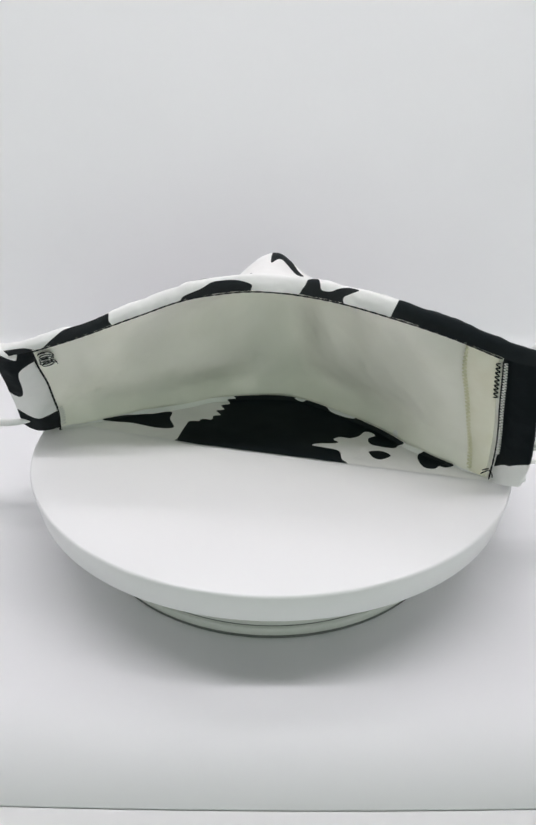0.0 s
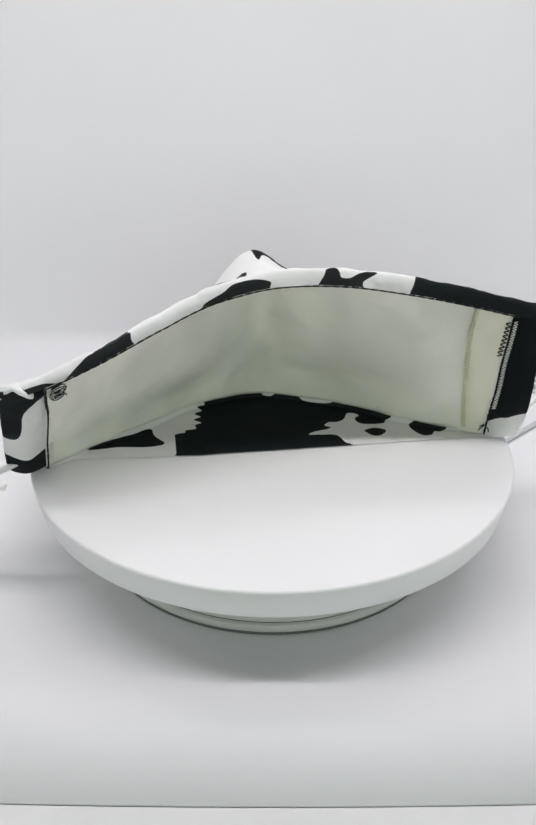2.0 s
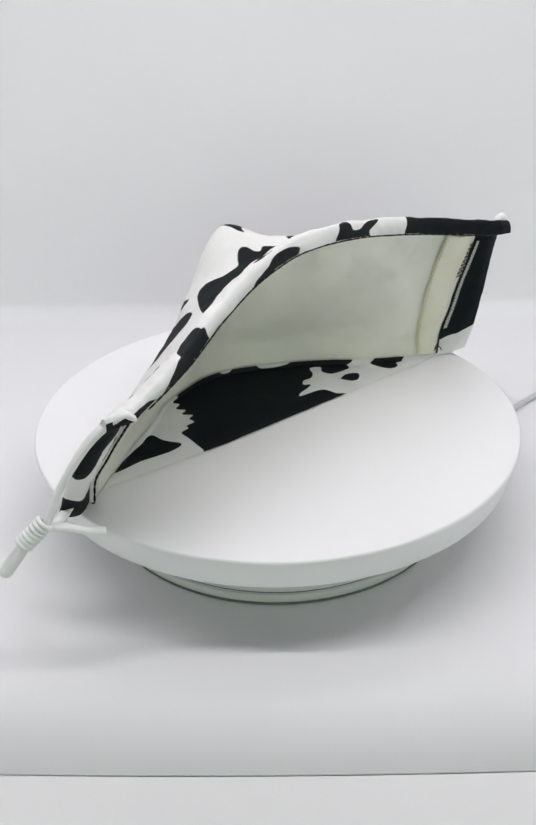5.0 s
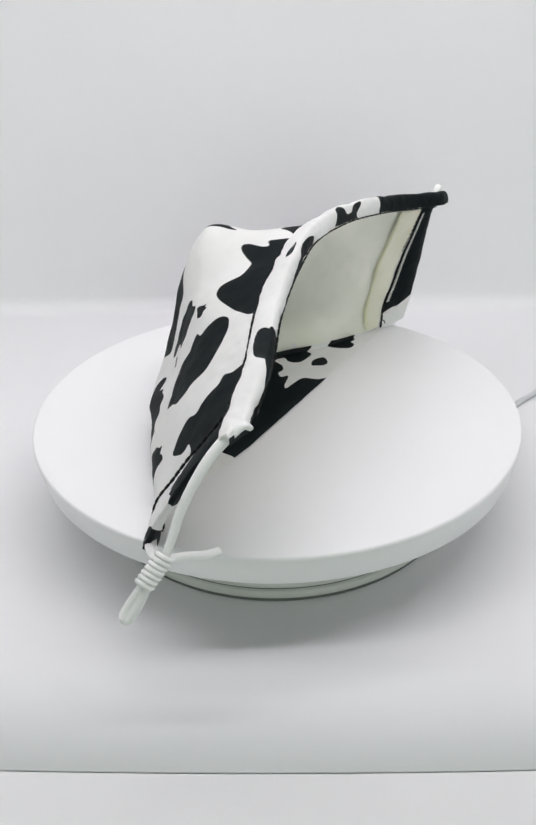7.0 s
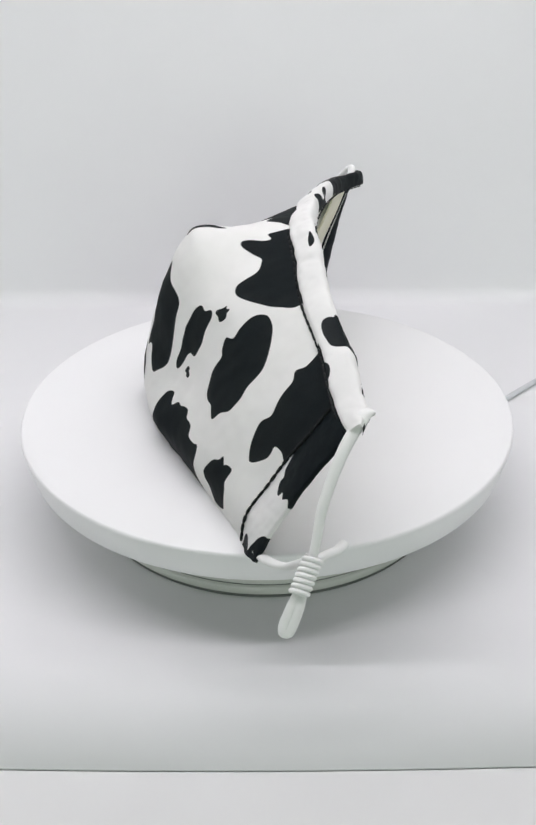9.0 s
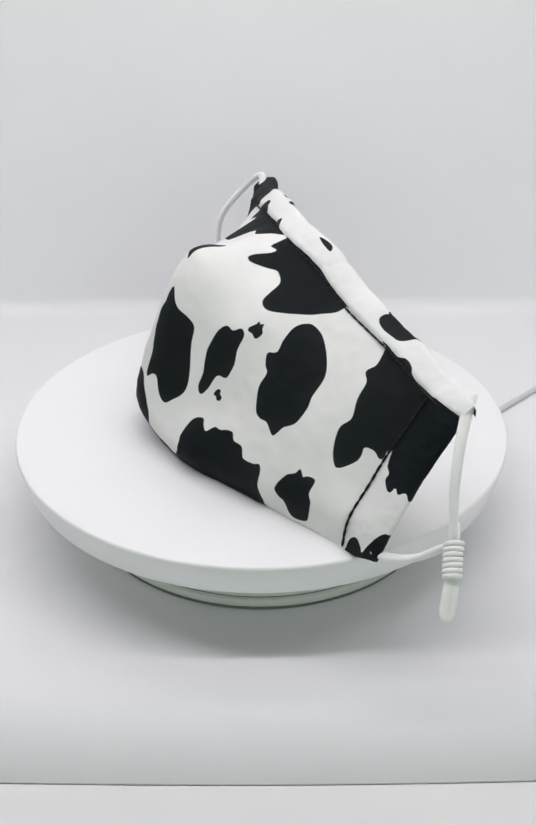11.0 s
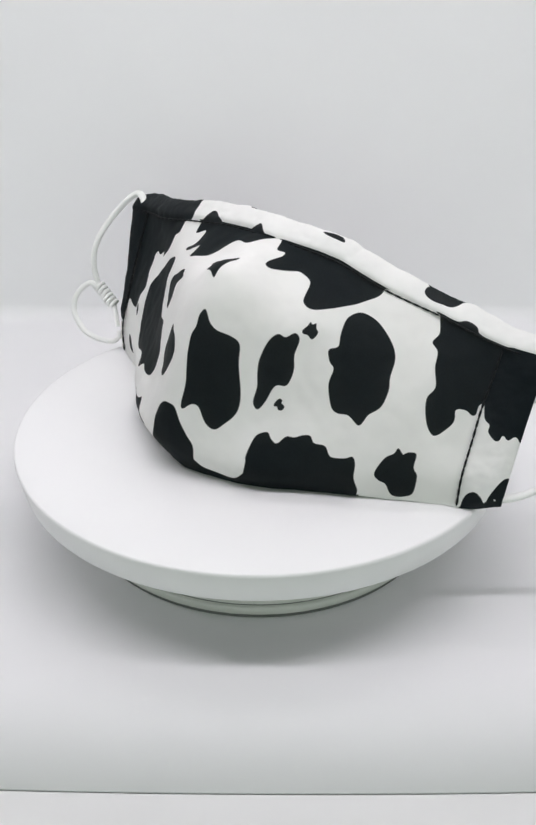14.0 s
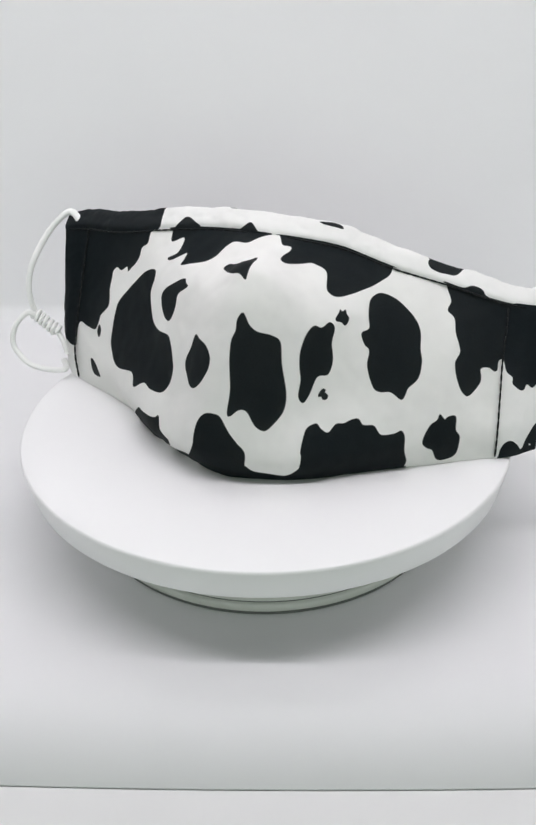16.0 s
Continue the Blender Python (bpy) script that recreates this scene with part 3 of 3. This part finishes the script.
    g[:, :, 0] = xs[:, None]
    g[:, :, 1] = np.minimum(near, far - 1)[:, None] * (1 - flat) + far[:, None] * flat + (0.1 * tall[:, None]) * rise
    up = np.zeros_like(g)
    up[:, :, 2] = 1
    g = crumple(g, up, 0.4, 25.0, 7)
    g[:, :, 2] = 0.4 + np.abs(g[:, :, 2]) + 0.35 * np.sin(np.pi * f) + tall[:, None] * rise ** 1.3
    me = grid_mesh("bottom_flap", g, CLOTH)
    laid = g[:, :, :2].copy()
    laid[:, :, 1] += 1.7 * tall[:, None] * rise ** 1.3
    set_print(me, ink(laid.reshape(-1, 2), INSIDE, np.array((1.0, 1.0))))
    part("bottom_flap", me, mask)
    return mask


def dashes(line, length, gap, radius):
    """Short stitches along a line."""
    line = np.array(line)
    d = np.concatenate([[0], np.cumsum(np.linalg.norm(np.diff(line, axis=0), axis=1))])
    out, at = [], 0.0
    while at + length < d[-1]:
        t = np.linspace(at, at + length, 5)
        seg = np.stack([np.interp(t, d, line[:, k]) for k in range(3)], 1)
        out.append(tube(seg, radius, radius * 0.7, 6))
        at += length + gap
    return out


def stitching(mask):
    s = np.linspace(-4.95, 4.95, 500)
    low = band(s, [0.0])[:, 0] + np.array((0, 0.5, -0.2))
    part("hem_stitching", merged("hem_stitching", dashes(low, 3.6, 0.05, 0.48), THREAD_BLACK), mask, "black thread under the hem band")
    s = np.linspace(-3.95, 3.95, 500)
    low = band(s, [2.0])[:, 0] + np.array((0, -0.2, -0.3))
    part("hem_stitching", merged("hem_stitching", dashes(low, 3.6, 0.05, 0.42), THREAD_BLACK), mask, "black thread inside the hem band")
    v = np.linspace(0.1, 4.9, 120)
    for side in (-1, 1):
        out = cloth([side * 4.0, side * 4.02], v)
        n = normals(cloth(np.linspace(side * 3.8, side * 4.2, 5), v))[2] * side
        part("side_stitching", merged("side_stitching", dashes(out[0] + n * 0.9, 3.6, 0.05, 0.55), THREAD_BLACK), mask, "black side seam thread")
        part("side_stitching", merged("side_stitching", dashes(out[0] - n * 2.9, 3.4, 0.1, 0.55), THREAD_BLACK), mask, "black side seam thread")
    return mask


def inner_line(s, v, deep):
    """Points on the inner side of the cloth, deep millimetres behind its face."""
    s, v = np.asarray(s, float), np.asarray(v, float)
    out, deep = [], np.broadcast_to(deep, s.shape)
    for a, b, k in zip(s, v, deep):
        p = cloth([a - 0.05, a, a + 0.05], [max(b - 0.05, 0), b, min(b + 0.05, 5)])
        out.append(p[1, 1] - normals(p)[1, 1] * k)
    return np.array(out)


def zigzag(s0, width, v0, v1, teeth, deep):
    v = np.linspace(v0, v1, teeth * 2)
    s = np.where(np.arange(teeth * 2) % 2 == 0, s0 - width, s0 + width)
    if s0 == 3.36:
        s = s + 0.335 * (1 - v / 5)
    return inner_line(s, v, deep)


def overlock(mask):
    """The sewing on the inside: serged pocket edge, looped threads beside the seams."""
    v = np.linspace(0.15, 4.95, 60)
    s = np.linspace(3.33, 3.92, 12)
    p = np.stack([inner_line(a + 0.6 * (3.92 - a) * (1 - v / 5), v, 2.9 + 0.6 * np.sin(np.pi * (a - 3.33) / 0.6) + 0.4 * np.sin(v * 2.1 + 3 * a)) for a in s])
    p[:, :, 2] = np.maximum(p[:, :, 2], 1.0)
    part("pocket_edge", grid_mesh("pocket_edge", p, POCKET), mask, "beige folded pocket edge of the lining")
    for s0, w, mat, a, b, teeth, deep, r in ((3.36, 0.03, THREAD_CREAM, 0.25, 4.9, 36, 3.4, 0.24), (4.06, 0.04, THREAD_WHITE, 1.15, 4.75, 34, 3.2, 0.20),
                                             (3.92, 0.04, THREAD_BLACK, 3.3, 4.7, 9, 3.6, 0.24), (-3.95, 0.04, THREAD_WHITE, 0.3, 1.3, 8, 3.4, 0.22)):
        line = zigzag(s0, w, a, b, teeth, deep)
        part("overlock_thread", merged("overlock_thread", [tube(smooth_line(line, len(line) * 4), r, r, 6)], mat), mask)
    for mat, r, deep, loops, lag in ((THREAD_BLACK, 0.34, 3.3, 6, 0.0), (THREAD_WHITE, 0.24, 3.7, 7, 1.9), (THREAD_BLACK, 0.22, 3.9, 5, 3.6)):
        a = np.linspace(0, 1, loops * 9)
        turn = 2 * np.pi * loops * a + lag
        line = inner_line(-3.80 - 0.11 * np.cos(turn) + 0.03 * np.sin(7 * a), 4.72 - 0.62 * a + 0.13 * np.sin(turn), deep)
        part("overlock_thread", merged("overlock_thread", [tube(line, r, r, 6)], mat), mask, "curled loose overlock thread")
    knot = inner_line([3.97], [0.45], 3.6)[0]
    tuft = [tube(smooth_line(knot + np.array(k), 8), 0.25, 0.25, 6) for k in (
        [(0, 0, 0), (-1.5, -0.6, -0.8), (-3, -1, -1.6)], [(0, 0, 0), (1.4, -0.8, -1.2), (1.8, -1.4, -2.6)], [(0, 0, 0.6), (-1.2, -0.9, 0.6), (-2.6, -1.3, 0.2)])]
    part("thread_tuft", merged("thread_tuft", tuft, THREAD_BLACK), mask, "loose black thread ends")


def elastic(mask, name, knots, rx, ry, n=70, side=(0, 1, 0)):
    return part(name, merged(name, [tube(smooth_line(knots, n), rx, ry, 12, side)], ELASTIC), mask)


def winding(mask, a, b, radius, turns, wire):
    """A cord wound round and round from a to b."""
    a, b = np.array(a, float), np.array(b, float)
    t = (b - a) / np.linalg.norm(b - a)
    u = np.cross(t, (0, 0, 1))
    u /= np.linalg.norm(u)
    w = np.cross(t, u)
    k = np.linspace(0, 1, turns * 16)
    line = a + (b - a) * k[:, None] + radius * (u * np.cos(2 * np.pi * turns * k)[:, None] + w * np.sin(2 * np.pi * turns * k)[:, None])
    return part("wound_knot", merged("wound_knot", [tube(line, wire, wire, 8, t)], ELASTIC), mask, "tightly wound white cord knot")


mask = stitching(face_mask())
overlock(mask)
elastic(mask, "ear_loop", [(-92, -40, 50), (-94.5, -45, 53.5), (-98, -44, 54.5), (-106, -38.5, 46), (-114, -34, 33), (-119, -32.5, 23), (-122, -31.5, 17)], np.linspace(2.5, 1.3, 70), 1.2)
elastic(mask, "ear_loop", [(-104, -12, 6), (-109, -16, 6), (-115, -23, 9), (-121, -30.5, 16.5), (-124, -31, 15)], 2.0, 1.3)
elastic(mask, "cord_tail", [(-121, -31, 16), (-116, -35, 15.5), (-110, -38, 13), (-105, -40, 12)], 1.6, 1.3)
winding(mask, (-121.5, -32, 19), (-129.5, -28.5, 11), 2.5, 7, 0.85)
elastic(mask, "cord_loop", [(-128, -29, 12), (-131.5, -26.7, 7.5), (-134.5, -24.8, 3), (-135.8, -25, 1.4), (-135.2, -26.6, 1.8), (-131.8, -28.6, 7), (-129, -29.3, 11)], 1.7, 1.6)
elastic(mask, "ear_loop", [(97, -23.5, 62), (99.5, -25.5, 67.5), (104, -25, 69), (110.5, -19, 61.5), (114.5, -10, 50), (116, -6.5, 39), (115, -7, 28), (113.5, -7.5, 25)], np.linspace(1.8, 1.3, 70), np.linspace(1.5, 1.2, 70))
elastic(mask, "ear_loop", [(112.5, -6, 25.5), (116, -3, 28.5), (120, 2, 23), (120, 4.5, 15), (113, 5, 8), (104.5, 4, 6), (98, 0, 5), (101, -6, 4), (104, -9, 5)], 1.4, 1.2)
winding(mask, (115, -7, 27), (103.5, -7, 19.5), 2.2, 6, 0.9)
elastic(mask, "cord_tail", [(104, -7, 20), (100, -5, 16), (98, -4, 11)], 1.2, 1.0)


# ---- the turntable's cable ----
cable = tagged(new("power_cable", merged("power_cable", [tube(smooth_line([(66, 18, -36), (90, 42, -39.4), (119, 73, -39.4), (140, 93, -39.4), (175, 126, -39.4), (292, 150, -39.4)], 60), 1.4, 1.4, 10),
                                                         ], CABLE)), "thin grey power cable lying on the white sheet", "cable")


# ---- what moves: the platter turns, and the mask with it ----
def motions():
    turns = [(0.0, -13.48), (2.0, 7.75), (4.0, 28.21), (6.5, 55.22), (8.0, 71.07), (9.0, 81.99), (11.5, 109.60), (12.5, 120.60), (13.5, 131.08), (14.5, 141.69), (16.0, 157.93)]
    walk(mask, [(t, pose(0, 0, 0, 0, 0, a)) for t, a in turns])
    walk(platter, [(t, pose(0, 0, 0, 0, 0, a)) for t, a in turns])


motions()
